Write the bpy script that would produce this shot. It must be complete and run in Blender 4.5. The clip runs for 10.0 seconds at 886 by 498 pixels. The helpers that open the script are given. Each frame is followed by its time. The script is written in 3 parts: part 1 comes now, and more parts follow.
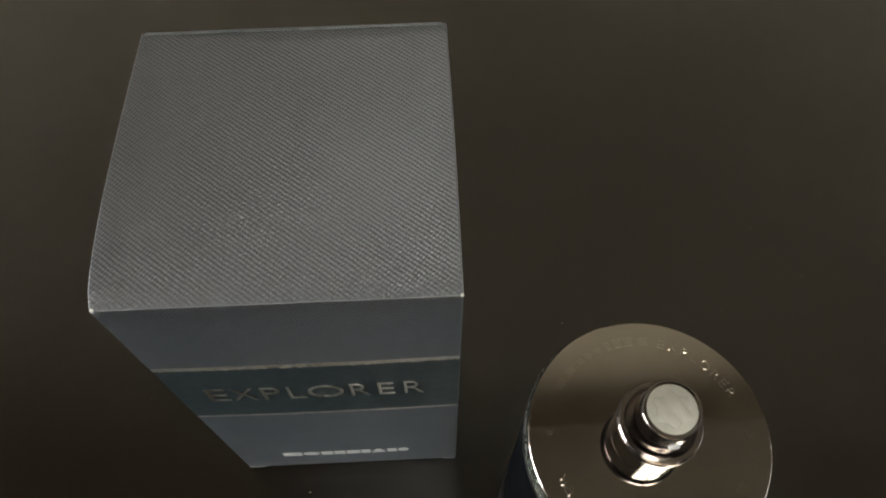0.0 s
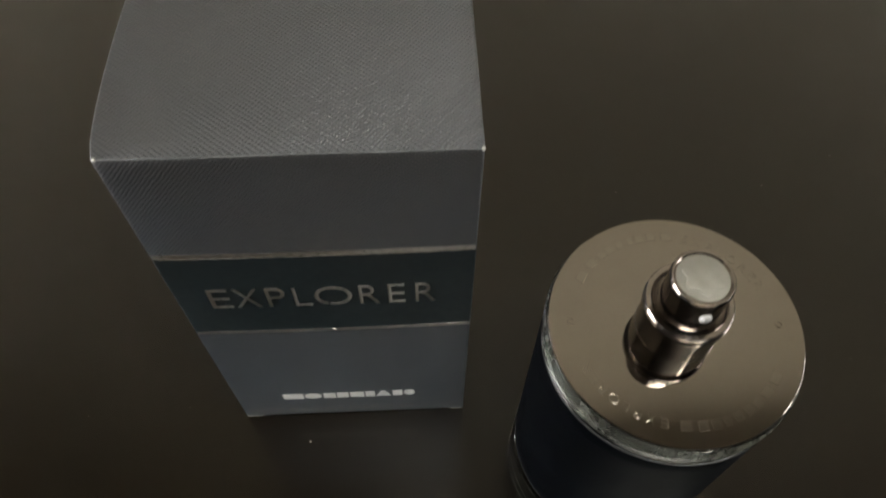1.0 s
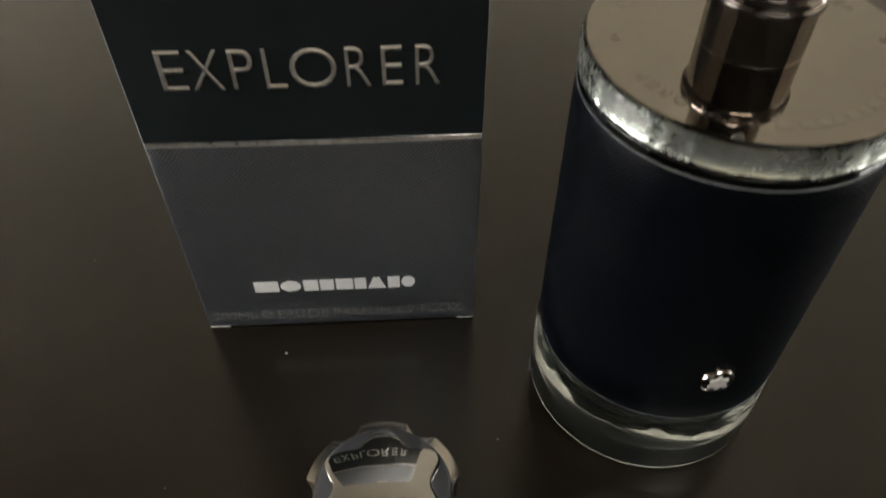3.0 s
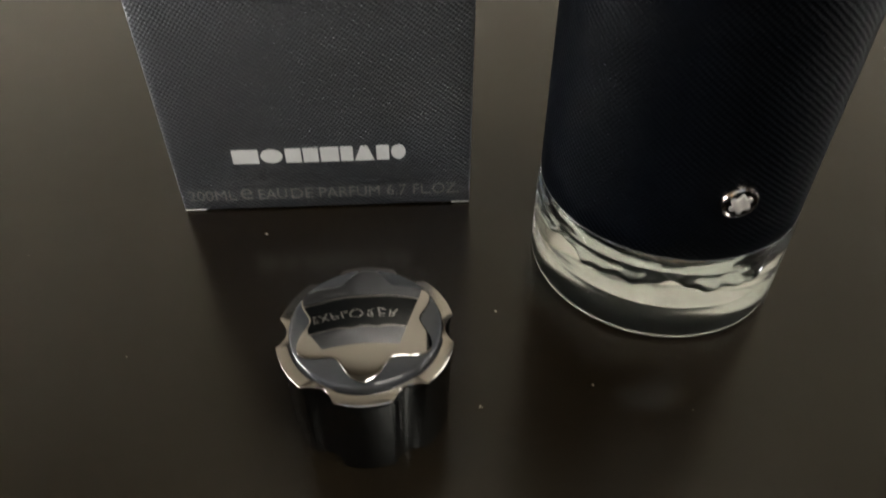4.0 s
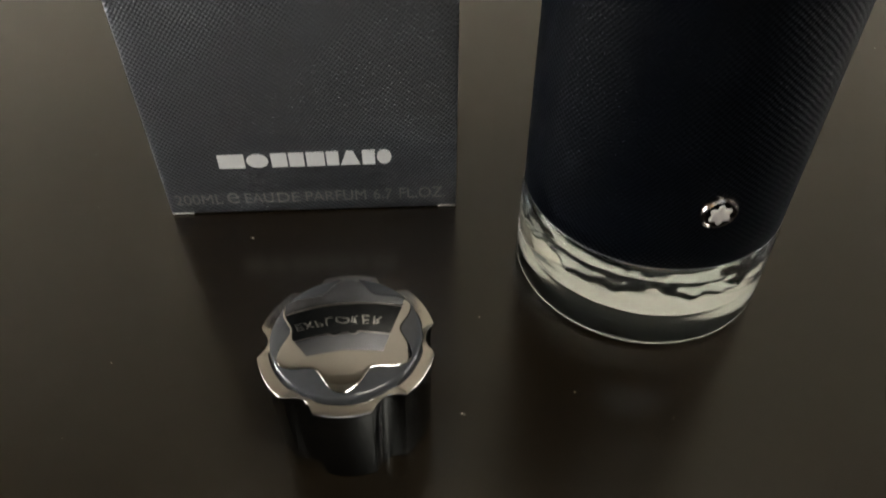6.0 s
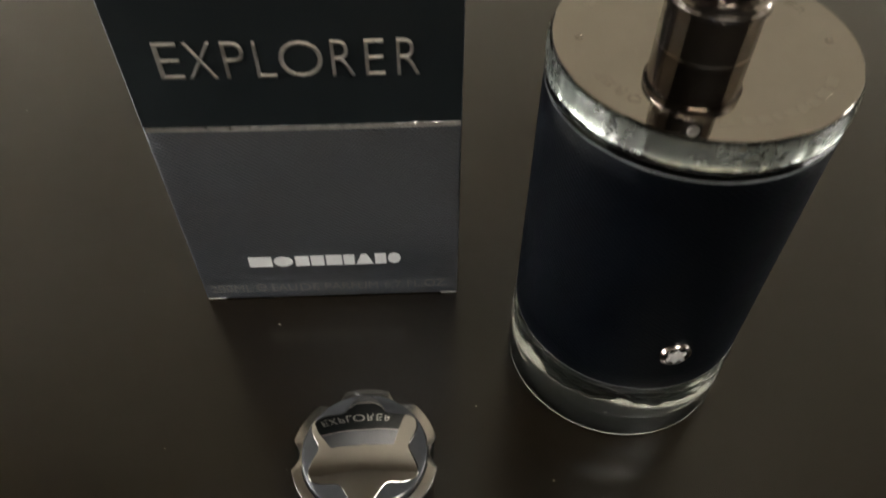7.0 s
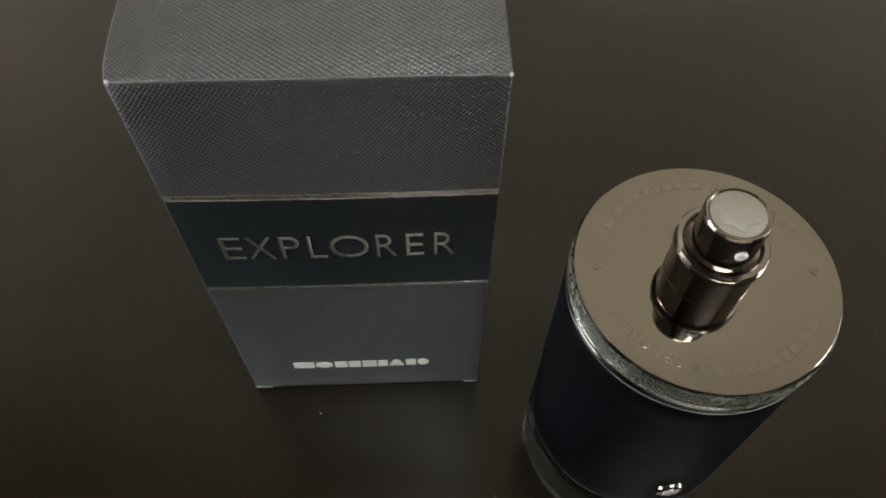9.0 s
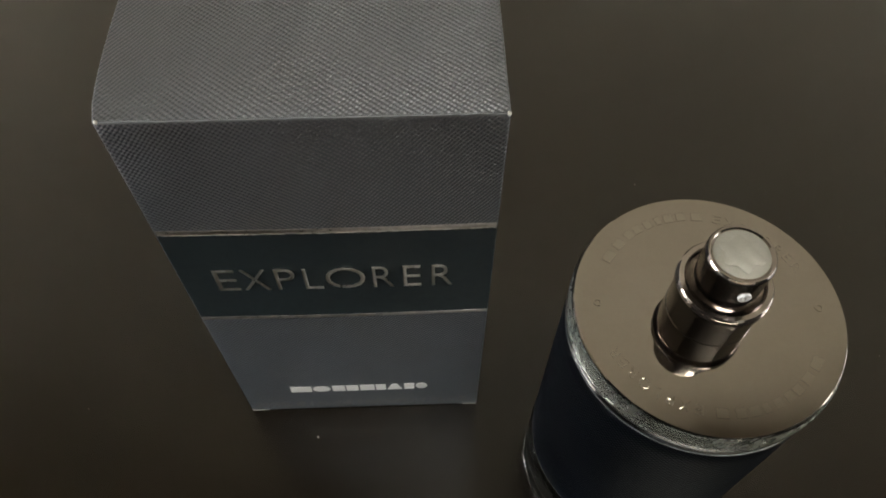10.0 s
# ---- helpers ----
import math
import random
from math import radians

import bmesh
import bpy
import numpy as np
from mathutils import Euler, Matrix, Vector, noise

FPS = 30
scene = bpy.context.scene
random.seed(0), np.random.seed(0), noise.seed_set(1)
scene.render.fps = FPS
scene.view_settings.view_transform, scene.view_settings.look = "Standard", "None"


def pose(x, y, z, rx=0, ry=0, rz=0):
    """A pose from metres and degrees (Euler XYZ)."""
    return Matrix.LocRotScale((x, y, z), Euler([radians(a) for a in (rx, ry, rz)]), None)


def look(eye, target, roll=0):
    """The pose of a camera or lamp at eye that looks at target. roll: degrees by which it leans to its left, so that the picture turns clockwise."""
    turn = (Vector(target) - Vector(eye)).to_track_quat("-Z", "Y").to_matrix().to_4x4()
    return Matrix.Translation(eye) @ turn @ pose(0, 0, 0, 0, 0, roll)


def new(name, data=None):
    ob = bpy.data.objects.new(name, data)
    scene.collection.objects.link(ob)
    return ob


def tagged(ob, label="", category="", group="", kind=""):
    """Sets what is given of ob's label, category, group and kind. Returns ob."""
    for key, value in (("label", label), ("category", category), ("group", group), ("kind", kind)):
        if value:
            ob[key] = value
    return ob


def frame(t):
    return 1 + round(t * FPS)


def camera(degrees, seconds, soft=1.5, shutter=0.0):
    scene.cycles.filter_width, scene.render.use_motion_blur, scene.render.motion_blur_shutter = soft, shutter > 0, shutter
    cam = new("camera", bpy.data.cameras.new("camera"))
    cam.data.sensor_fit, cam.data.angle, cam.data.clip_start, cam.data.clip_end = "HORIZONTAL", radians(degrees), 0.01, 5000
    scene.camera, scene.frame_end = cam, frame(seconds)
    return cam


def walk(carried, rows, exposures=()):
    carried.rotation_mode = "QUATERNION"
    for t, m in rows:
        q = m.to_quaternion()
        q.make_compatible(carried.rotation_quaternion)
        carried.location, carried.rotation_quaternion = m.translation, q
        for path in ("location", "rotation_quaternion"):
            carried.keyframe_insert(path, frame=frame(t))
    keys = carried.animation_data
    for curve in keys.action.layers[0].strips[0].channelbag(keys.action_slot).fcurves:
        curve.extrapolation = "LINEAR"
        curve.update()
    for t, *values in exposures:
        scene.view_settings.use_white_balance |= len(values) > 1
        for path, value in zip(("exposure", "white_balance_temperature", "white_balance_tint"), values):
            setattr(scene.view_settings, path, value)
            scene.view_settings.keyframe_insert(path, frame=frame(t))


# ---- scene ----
cam = camera(59.9, 10.0, soft=1.8, shutter=0.5)
PATH = [
    (0, (0.0321, -0.0670, 0.2954), (0.0367, 0.0503, 0.0747), -0.41),
    (0.5, (0.0313, -0.0793, 0.2860), (0.0371, 0.0430, 0.0680), 0.15),
    (1, (0.0251, -0.0978, 0.2686), (0.0328, 0.0336, 0.0560), 0.89),
    (1.5, (0.0239, -0.1158, 0.2525), (0.0328, 0.0244, 0.0456), 1.07),
    (2, (0.0237, -0.1231, 0.2295), (0.0331, 0.0271, 0.0298), 0.90),
    (2.5, (0.0219, -0.1292, 0.2092), (0.0324, 0.0292, 0.0161), 0.85),
    (3, (0.0219, -0.1396, 0.1843), (0.0314, 0.0285, -0.0004), 0.28),
    (3.2, (0.0199, -0.1435, 0.1749), (0.0302, 0.0266, -0.0080), 0.41),
    (4.3, (0.0257, -0.1662, 0.1296), (0.0341, 0.0151, -0.0424), -0.27),
    (4.5, (0.0274, -0.1666, 0.1258), (0.0348, 0.0145, -0.0463), -0.71),
    (5, (0.0281, -0.1661, 0.1235), (0.0355, 0.0150, -0.0488), -0.79),
    (5.5, (0.0272, -0.1650, 0.1246), (0.0350, 0.0156, -0.0480), -0.43),
    (5.7, (0.0267, -0.1633, 0.1306), (0.0364, 0.0163, -0.0430), 0.15),
    (6.8, (0.0286, -0.1495, 0.1813), (0.0360, 0.0159, -0.0060), 0.26),
    (7, (0.0277, -0.1464, 0.1948), (0.0352, 0.0148, 0.0039), 0.40),
    (7.5, (0.0254, -0.1341, 0.2192), (0.0326, 0.0187, 0.0215), 0.70),
    (8, (0.0231, -0.1224, 0.2388), (0.0310, 0.0221, 0.0349), 1.10),
    (8.5, (0.0214, -0.1138, 0.2503), (0.0293, 0.0250, 0.0425), 1.14),
    (9, (0.0205, -0.1084, 0.2541), (0.0274, 0.0274, 0.0443), 0.96),
    (9.5, (0.0217, -0.1030, 0.2554), (0.0287, 0.0316, 0.0449), 0.95),
    (10, (0.0216, -0.0991, 0.2564), (0.0282, 0.0354, 0.0457), 0.81),
]
walk(cam, [(t, look(eye, target, roll)) for t, eye, target, roll in PATH],
     [(0, 0.02), (1, 0.06), (2, 0.0), (3, 0.10), (4.5, 0.24), (5.5, 0.24), (7, 0.28), (7.5, 0.12), (8.5, 0.20), (10, 0.20)])

# ---- light ----
world = bpy.data.worlds.new("daylight")
scene.world = world
world.use_nodes = True
_nt = world.node_tree
_sky = _nt.nodes.new("ShaderNodeTexSky")
_sky.sky_type, _sky.sun_disc = "NISHITA", False
_sky.sun_elevation, _sky.sun_rotation = radians(35), radians(180)
_nt.links.new(_sky.outputs[0], _nt.nodes["Background"].inputs[0])
_nt.nodes["Background"].inputs[1].default_value = 0.1

# three unseen windows added to light the room: (wall, from, to, low, high, watts)
NORTH, SOUTH, WEST, EAST, LOW, HIGH = 0.41, -0.64, -1.5, 1.6, -0.75, 1.75
WINDOWS = [("east", -0.60, 0.34, -0.12, 0.46, 8.0), ("west", -0.60, 0.34, -0.12, 0.46, 20.5), ("south", -0.36, 0.53, -0.10, 0.25, 0.06)]


def wall_point(wall, along, out, z):
    """A place by a wall: along it, out from its inner face (outdoors: plus), and its height."""
    return {"east": (EAST + out, along, z), "west": (WEST - out, along, z), "south": (along, SOUTH - out, z)}[wall]


for wall, w0, w1, z0, z1, watts in WINDOWS:
    sky_lamp = bpy.data.lights.new("window_daylight", "AREA")
    sky_lamp.shape, sky_lamp.size, sky_lamp.size_y = "RECTANGLE", w1 - w0, z1 - z0
    sky_lamp.spread = radians(125)
    sky_lamp.energy, sky_lamp.color = watts, (1.0, 0.965, 0.91)
    mid = ((w0 + w1) / 2, (z0 + z1) / 2)
    new("window_daylight", sky_lamp).matrix_world = look(wall_point(wall, mid[0], 0.13, mid[1]), wall_point(wall, mid[0], -1, mid[1] - 0.40))
CEILING_LAMP = 34.0


# ---- materials ----
def material(name, color, rough=0.5, metal=0.0, spec=0.5):
    m = bpy.data.materials.new(name)
    m.use_nodes = True
    b = m.node_tree.nodes["Principled BSDF"]
    b.inputs["Base Color"].default_value = (*color, 1)
    b.inputs["Roughness"].default_value = rough
    b.inputs["Metallic"].default_value = metal
    b.inputs["Specular IOR Level"].default_value = spec
    return m, m.node_tree, b


def node(nt, kind, **values):
    n = nt.nodes.new(kind)
    for key, value in values.items():
        n.inputs[key].default_value = value
    return n


def math_node(nt, op, a, b=None):
    n = nt.nodes.new("ShaderNodeMath")
    n.operation = op
    for i, v in enumerate((a, b)):
        if v is None:
            continue
        if isinstance(v, (int, float)):
            n.inputs[i].default_value = v
        else:
            nt.links.new(v, n.inputs[i])
    return n.outputs[0]


def noise_value(nt, scale, detail=3.0, vector=None, rough=0.5):
    n = node(nt, "ShaderNodeTexNoise", Scale=scale, Detail=detail, Roughness=rough)
    if vector is None:
        vector = nt.nodes.new("ShaderNodeTexCoord").outputs["Object"]
    nt.links.new(vector, n.inputs["Vector"])
    return n.outputs["Fac"]


def spread(nt, value, low, high, a=0.3, b=0.7):
    r = node(nt, "ShaderNodeMapRange", **{"From Min": a, "From Max": b, "To Min": low, "To Max": high})
    nt.links.new(value, r.inputs["Value"])
    return r.outputs[0]


def blend(nt, value, c0, c1):
    r = nt.nodes.new("ShaderNodeMix")
    r.data_type = "RGBA"
    nt.links.new(value, r.inputs[0])
    r.inputs[6].default_value, r.inputs[7].default_value = (*c0, 1), (*c1, 1)
    return r.outputs[2]


def relief(nt, b, height, distance, strength=1.0):
    n = node(nt, "ShaderNodeBump", Strength=strength, Distance=distance)
    nt.links.new(height, n.inputs["Height"])
    nt.links.new(n.outputs[0], b.inputs["Normal"])
    return n


def plain(name, color, rough=0.5, metal=0.0, vary=0.15, scale=60.0, spec=0.5, bump=0.0):
    """Colour and gloss that vary gently at two scales."""
    m, nt, b = material(name, color, rough, metal, spec)
    big, small = noise_value(nt, scale, 3), noise_value(nt, scale * 9, 4)
    both = math_node(nt, "ADD", math_node(nt, "MULTIPLY", big, 0.6), math_node(nt, "MULTIPLY", small, 0.4))
    nt.links.new(blend(nt, spread(nt, both, 0, 1), [c * (1 - vary) for c in color], [min(1, c * (1 + vary)) for c in color]), b.inputs["Base Color"])
    nt.links.new(spread(nt, both, rough * 0.85, min(1, rough * 1.2)), b.inputs["Roughness"])
    if bump:
        relief(nt, b, small, bump)
    return m


def grained(name, color, rough, pitch, depth, spec=0.5, tint=(1, 1, 1)):
    """Cross-hatched embossed grain; the uv map is in millimetres."""
    m, nt, b = material(name, color, rough, 0, spec)
    uv = nt.nodes.new("ShaderNodeUVMap").outputs[0]
    wob = node(nt, "ShaderNodeTexNoise", Scale=0.35, Detail=2.0)
    nt.links.new(uv, wob.inputs["Vector"])
    mixed = nt.nodes.new("ShaderNodeVectorMath")
    mixed.operation = "MULTIPLY_ADD"
    nt.links.new(wob.outputs["Color"], mixed.inputs[0])
    mixed.inputs[1].default_value = (0.6, 0.6, 0)
    nt.links.new(uv, mixed.inputs[2])
    waves = []
    for angle, k in ((38, 1.0), (-52, 0.8)):
        mp = nt.nodes.new("ShaderNodeMapping")
        mp.inputs["Rotation"].default_value = (0, 0, radians(angle))
        nt.links.new(mixed.outputs[0], mp.inputs["Vector"])
        w = node(nt, "ShaderNodeTexWave", Scale=2 * math.pi / 20 / pitch * k, Distortion=0.35, Detail=1.0, **{"Detail Scale": 0.6})
        nt.links.new(mp.outputs[0], w.inputs["Vector"])
        waves.append(w.outputs["Fac"])
    fine = node(nt, "ShaderNodeTexNoise", Scale=4.0, Detail=3.0)
    nt.links.new(uv, fine.inputs["Vector"])
    h = math_node(nt, "ADD", waves[0], math_node(nt, "MULTIPLY", waves[1], 1.15))
    h = math_node(nt, "ADD", h, math_node(nt, "MULTIPLY", fine.outputs["Fac"], 0.22))
    relief(nt, b, h, depth)
    cloud = node(nt, "ShaderNodeTexNoise", Scale=0.05, Detail=4.0)
    nt.links.new(uv, cloud.inputs["Vector"])
    # colour follows the relief: lighter on grain ridges, darker in hollows, plus cloudy tone
    worn = math_node(nt, "ADD", math_node(nt, "MULTIPLY", spread(nt, h, 0, 1, 0.4, 1.6), 0.6), math_node(nt, "MULTIPLY", cloud.outputs["Fac"], 0.4))
    nt.links.new(blend(nt, worn, [c * 0.65 for c in color], [c * 1.4 * t for c, t in zip(color, tint)]), b.inputs["Base Color"])
    nt.links.new(spread(nt, cloud.outputs["Fac"], rough * 0.9, rough * 1.12), b.inputs["Roughness"])
    return m


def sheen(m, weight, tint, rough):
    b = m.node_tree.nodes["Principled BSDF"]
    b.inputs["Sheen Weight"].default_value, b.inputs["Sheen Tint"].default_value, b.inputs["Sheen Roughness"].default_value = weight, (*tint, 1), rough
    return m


def clear(name, ior, tint=(1, 1, 1), rough=0.0):
    m, nt, b = material(name, tint, rough)
    b.inputs["Transmission Weight"].default_value = 1.0
    b.inputs["IOR"].default_value = ior
    return m


def table_material():
    m, nt, b = material("dark_table_laminate", (0.02, 0.017, 0.013), 0.3, 0.0, 0.46)
    at = nt.nodes.new("ShaderNodeTexCoord").outputs["Object"]
    mp = nt.nodes.new("ShaderNodeMapping")
    mp.inputs["Scale"].default_value = (60, 3, 3)
    nt.links.new(at, mp.inputs["Vector"])
    grain = noise_value(nt, 1.6, 4, mp.outputs[0], 0.6)
    nt.links.new(blend(nt, spread(nt, grain, 0, 1), (0.0046, 0.0029, 0.0012), (0.0062, 0.0040, 0.0018)), b.inputs["Base Color"])
    nt.links.new(spread(nt, noise_value(nt, 5, 3, at, 0.5), 0.20, 0.25), b.inputs["Roughness"])
    return m


TABLE = table_material()
WALL = plain("beige_wall_paint", (0.53, 0.483, 0.40), 0.8, vary=0.05, scale=3, bump=0.0003)
DARKWALL = plain("added_dark_wall", (0.012, 0.011, 0.010), 0.7, vary=0.1, scale=3)
LIT, _nt, _b = material("lit_panel", (0.8, 0.8, 0.8), 0.6)
_b.inputs["Emission Color"].default_value, _b.inputs["Emission Strength"].default_value = (0.95, 0.93, 0.82, 1), CEILING_LAMP
CEILING = plain("white_ceiling_paint", (0.62, 0.60, 0.54), 0.9, vary=0.03, scale=3)
FLOOR = plain("brown_floor", (0.18, 0.13, 0.09), 0.5, vary=0.2, scale=6)
FRAME = plain("white_window_paint", (0.75, 0.75, 0.73), 0.4, vary=0.04, scale=8)
BAFFLE = plain("black_baffle", (0.03, 0.03, 0.03), 0.6, vary=0.1, scale=20)
PANE = clear("window_glass", 1.02)
# CARD: the blue sheen tint stands in for cool light on the front
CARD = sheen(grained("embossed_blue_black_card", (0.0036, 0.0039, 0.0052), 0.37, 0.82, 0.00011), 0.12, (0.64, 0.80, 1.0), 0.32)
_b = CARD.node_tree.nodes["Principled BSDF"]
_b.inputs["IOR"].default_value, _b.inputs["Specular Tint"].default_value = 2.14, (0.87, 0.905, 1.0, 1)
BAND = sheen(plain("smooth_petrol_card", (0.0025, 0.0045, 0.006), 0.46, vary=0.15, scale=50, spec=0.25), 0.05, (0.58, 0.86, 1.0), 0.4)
FOIL = plain("silver_foil", (0.52, 0.50, 0.48), 0.30, 1.0, vary=0.3, scale=700, bump=0.00003)
LETTERFOIL = plain("dark_silver_foil", (0.66, 0.64, 0.61), 0.30, 1.0, vary=0.25, scale=500, bump=0.00004)
GREYPRINT = plain("grey_print", (0.20, 0.195, 0.19), 0.5, vary=0.2, scale=300, spec=0.3)
WHITEPRINT = plain("white_print", (0.72, 0.72, 0.72), 0.5, vary=0.06, scale=200)
ENAMEL = plain("pale_enamel", (0.42, 0.40, 0.38), 0.35, vary=0.08, scale=300)
PAPER = plain("bare_card_edge", (0.50, 0.49, 0.46), 0.8, vary=0.2, scale=500)
EDGE = plain("rubbed_highlit_card_edge", (0.10, 0.107, 0.118), 0.5, vary=0.3, scale=400)
LEATHER = sheen(grained("black_grained_sleeve", (0.0006, 0.0010, 0.0019), 0.45, 0.85, 0.000042, 0.045), 0.003, (0.55, 0.8, 1.0), 0.3)
GLASS = clear("clear_glass", 1.5, (0.885, 0.92, 0.925))
PEARLED = clear("pearled_glass_underside", 1.5, (0.90, 0.92, 0.91), 0.09)
INSIDE = clear("glass_against_liquid", 1.103, (0.91, 0.945, 0.95))
PLATE = plain("warm_gunmetal_plate", (0.285, 0.258, 0.228), 0.04, 1.0, vary=0.04, scale=120)
ENGRAVED = plain("engraved_gunmetal", (0.305, 0.278, 0.245), 0.11, 1.0, vary=0.05, scale=300)
CHROME = plain("dark_chrome", (0.29, 0.260, 0.242), 0.11, 1.0, vary=0.04, scale=150)
SATIN = plain("satin_silver", (0.33, 0.323, 0.298), 0.62, 1.0, vary=0.02, scale=300)
LINER = plain("grey_lining", (0.26, 0.255, 0.24), 0.6, vary=0.1, scale=80)
RINGMETAL = plain("pale_satin_metal", (0.70, 0.72, 0.66), 0.26, 1.0, vary=0.04, scale=90)
SLEEVEEDGE = plain("pale_cut_edge", (0.11, 0.115, 0.12), 0.45, vary=0.4, scale=700)
NOZZLE = plain("white_plastic", (0.45, 0.46, 0.48), 0.4, vary=0.04, scale=300)
LACQUER = plain("black_lacquer", (0.0010, 0.0010, 0.0010), 0.09, vary=0.2, scale=150, spec=0.3)
RIM = plain("polished_rim_metal", (0.43, 0.40, 0.37), 0.17, 1.0, vary=0.04, scale=150)
MIRROR = plain("mirror_star_metal", (0.41, 0.39, 0.375), 0.03, 1.0, vary=0.02, scale=150)
RESIN = plain("smoky_grey_resin", (0.034, 0.035, 0.039), 0.05, vary=0.1, scale=120, spec=0.45)
DUST = plain("pale_dust", (0.55, 0.53, 0.48), 0.9, vary=0.2, scale=900)


# ---- building helpers ----
def finish(name, bm, mat, sharp=35):
    me = bpy.data.meshes.new(name)
    bm.normal_update()
    bm.to_mesh(me)
    bm.free()
    me.materials.append(mat)
    me.shade_smooth()
    me.set_sharp_from_angle(angle=radians(sharp))
    return me


def part(name, bm, mat, parent=None, label="", at=None, sharp=35):
    ob = new(name, finish(name, bm, mat, sharp) if isinstance(bm, bmesh.types.BMesh) else bm)
    if parent is not None:
        ob.parent = parent
    if at is not None:
        ob.matrix_basis = at
    if label:
        tagged(ob, label)
    return ob


def slab(x0, x1, y0, y1, z0, z1, bevel=0.0, seg=2):
    bm = bmesh.new()
    bmesh.ops.create_cube(bm, size=1, matrix=Matrix.LocRotScale(((x0 + x1) / 2, (y0 + y1) / 2, (z0 + z1) / 2), None, (x1 - x0, y1 - y0, z1 - z0)))
    if bevel:
        bmesh.ops.bevel(bm, geom=bm.edges[:], offset=bevel, segments=seg, profile=0.5, affect="EDGES")
    return bm


def join(*meshes):
    out = bmesh.new()
    for bm in meshes:
        me = bpy.data.meshes.new("joined")
        bm.to_mesh(me)
        bm.free()
        out.from_mesh(me)
        bpy.data.meshes.remove(me)
    return out


def lathe(profile, seg=96, radius=None, closed=False):
    """A turned shape; radius(r, z, angle) may bend it. Points with r = 0 close it."""
    bm = bmesh.new()
    rings = []
    for r, z in profile:
        if r <= 0:
            rings.append([bm.verts.new((0, 0, z))])
            continue
        ring = []
        for i in range(seg):
            a = 2 * math.pi * i / seg
            rr, zz = radius(r, z, a) if radius else (r, z)
            ring.append(bm.verts.new((rr * math.cos(a), rr * math.sin(a), zz)))
        rings.append(ring)
    pairs = list(zip(rings, rings[1:])) + ([(rings[-1], rings[0])] if closed else [])
    for low, high in pairs:
        for i in range(seg):
            j = (i + 1) % seg
            if len(low) == 1 and len(high) == 1:
                continue
            if len(low) == 1:
                bm.faces.new((low[0], high[j], high[i]))
            elif len(high) == 1:
                bm.faces.new((low[i], low[j], high[0]))
            else:
                bm.faces.new((low[i], low[j], high[j], high[i]))
    return bm


def prism(points, z0, z1, bevel=0.0):
    bm = bmesh.new()
    f = bm.faces.new([bm.verts.new((x, y, z0)) for x, y in points])
    top = bmesh.ops.extrude_face_region(bm, geom=[f])
    bmesh.ops.translate(bm, vec=(0, 0, z1 - z0), verts=[v for v in top["geom"] if isinstance(v, bmesh.types.BMVert)])
    bmesh.ops.recalc_face_normals(bm, faces=bm.faces[:])
    if bevel:
        edges = [e for e in bm.edges if all(abs(v.co.z - z1) < 1e-7 for v in e.verts)]
        bmesh.ops.bevel(bm, geom=edges, offset=bevel, segments=2, profile=0.5, affect="EDGES")
    return bm


def star_outline(tip, notch, turn=0.0, n=144, power=1.0):
    mid, amp = (tip + notch) / 2, (tip - notch) / 2
    out = []
    for i in range(n):
        a = 2 * math.pi * i / n
        c = math.cos(6 * (a - turn))
        r = mid + amp * math.copysign(abs(c) ** power, c)
        out.append((r * math.cos(a), r * math.sin(a)))
    return out


def glyphs(text, x0, x1, z0, z1, depth, bevel=0.0):
    """Letters of the built-in font, as a solid that fills the given width and height; it faces -y."""
    cu = bpy.data.curves.new("text", "FONT")
    cu.body, cu.resolution_u, cu.extrude = text, 4, 0.02
    cu.bevel_depth, cu.bevel_resolution, cu.offset = bevel, 0, -bevel * 1.5
    ob = new("text", cu)
    bpy.context.view_layer.update()
    me = bpy.data.meshes.new_from_object(ob.evaluated_get(bpy.context.evaluated_depsgraph_get()))
    bpy.data.objects.remove(ob)
    bpy.data.curves.remove(cu)
    bm = bmesh.new()
    bm.from_mesh(me)
    bpy.data.meshes.remove(me)
    xs, ys = [v.co.x for v in bm.verts], [v.co.y for v in bm.verts]
    zs = [v.co.z for v in bm.verts]
    ax, bx, ay, by, az, bz = min(xs), max(xs), min(ys), max(ys), min(zs), max(zs)
    for v in bm.verts:
        x, y, z = v.co
        v.co = (x0 + (x - ax) / (bx - ax) * (x1 - x0), -depth * (z - az) / (bz - az), z0 + (y - ay) / (by - ay) * (z1 - z0))
    return bm


def box_uv(bm):
    layer = bm.loops.layers.uv.new("grain")
    bm.normal_update()
    for f in bm.faces:
        n = [abs(c) for c in f.normal]
        k = n.index(max(n))
        for loop in f.loops:
            c = loop.vert.co * 1000
            loop[layer].uv = (c.y, c.z) if k == 0 else (c.x, c.z) if k == 1 else (c.x, c.y)


def thing(name, label, category, at=None, group=""):
    ob = new(name)
    ob.empty_display_size = 0.02
    if at is not None:
        ob.matrix_basis = at
    return tagged(ob, label, category, group)


# ---- the room, seen in reflections ----
tagged(part("floor", slab(WEST - 0.1, EAST + 0.1, SOUTH - 0.1, NORTH + 0.1, LOW - 0.1, LOW), FLOOR), "plain brown floor of the room", "floor", kind="structure")
tagged(part("ceiling", slab(WEST - 0.1, EAST + 0.1, SOUTH - 0.1, NORTH + 0.1, HIGH, HIGH + 0.1), CEILING), "plain off-white painted ceiling", "ceiling", kind="structure")
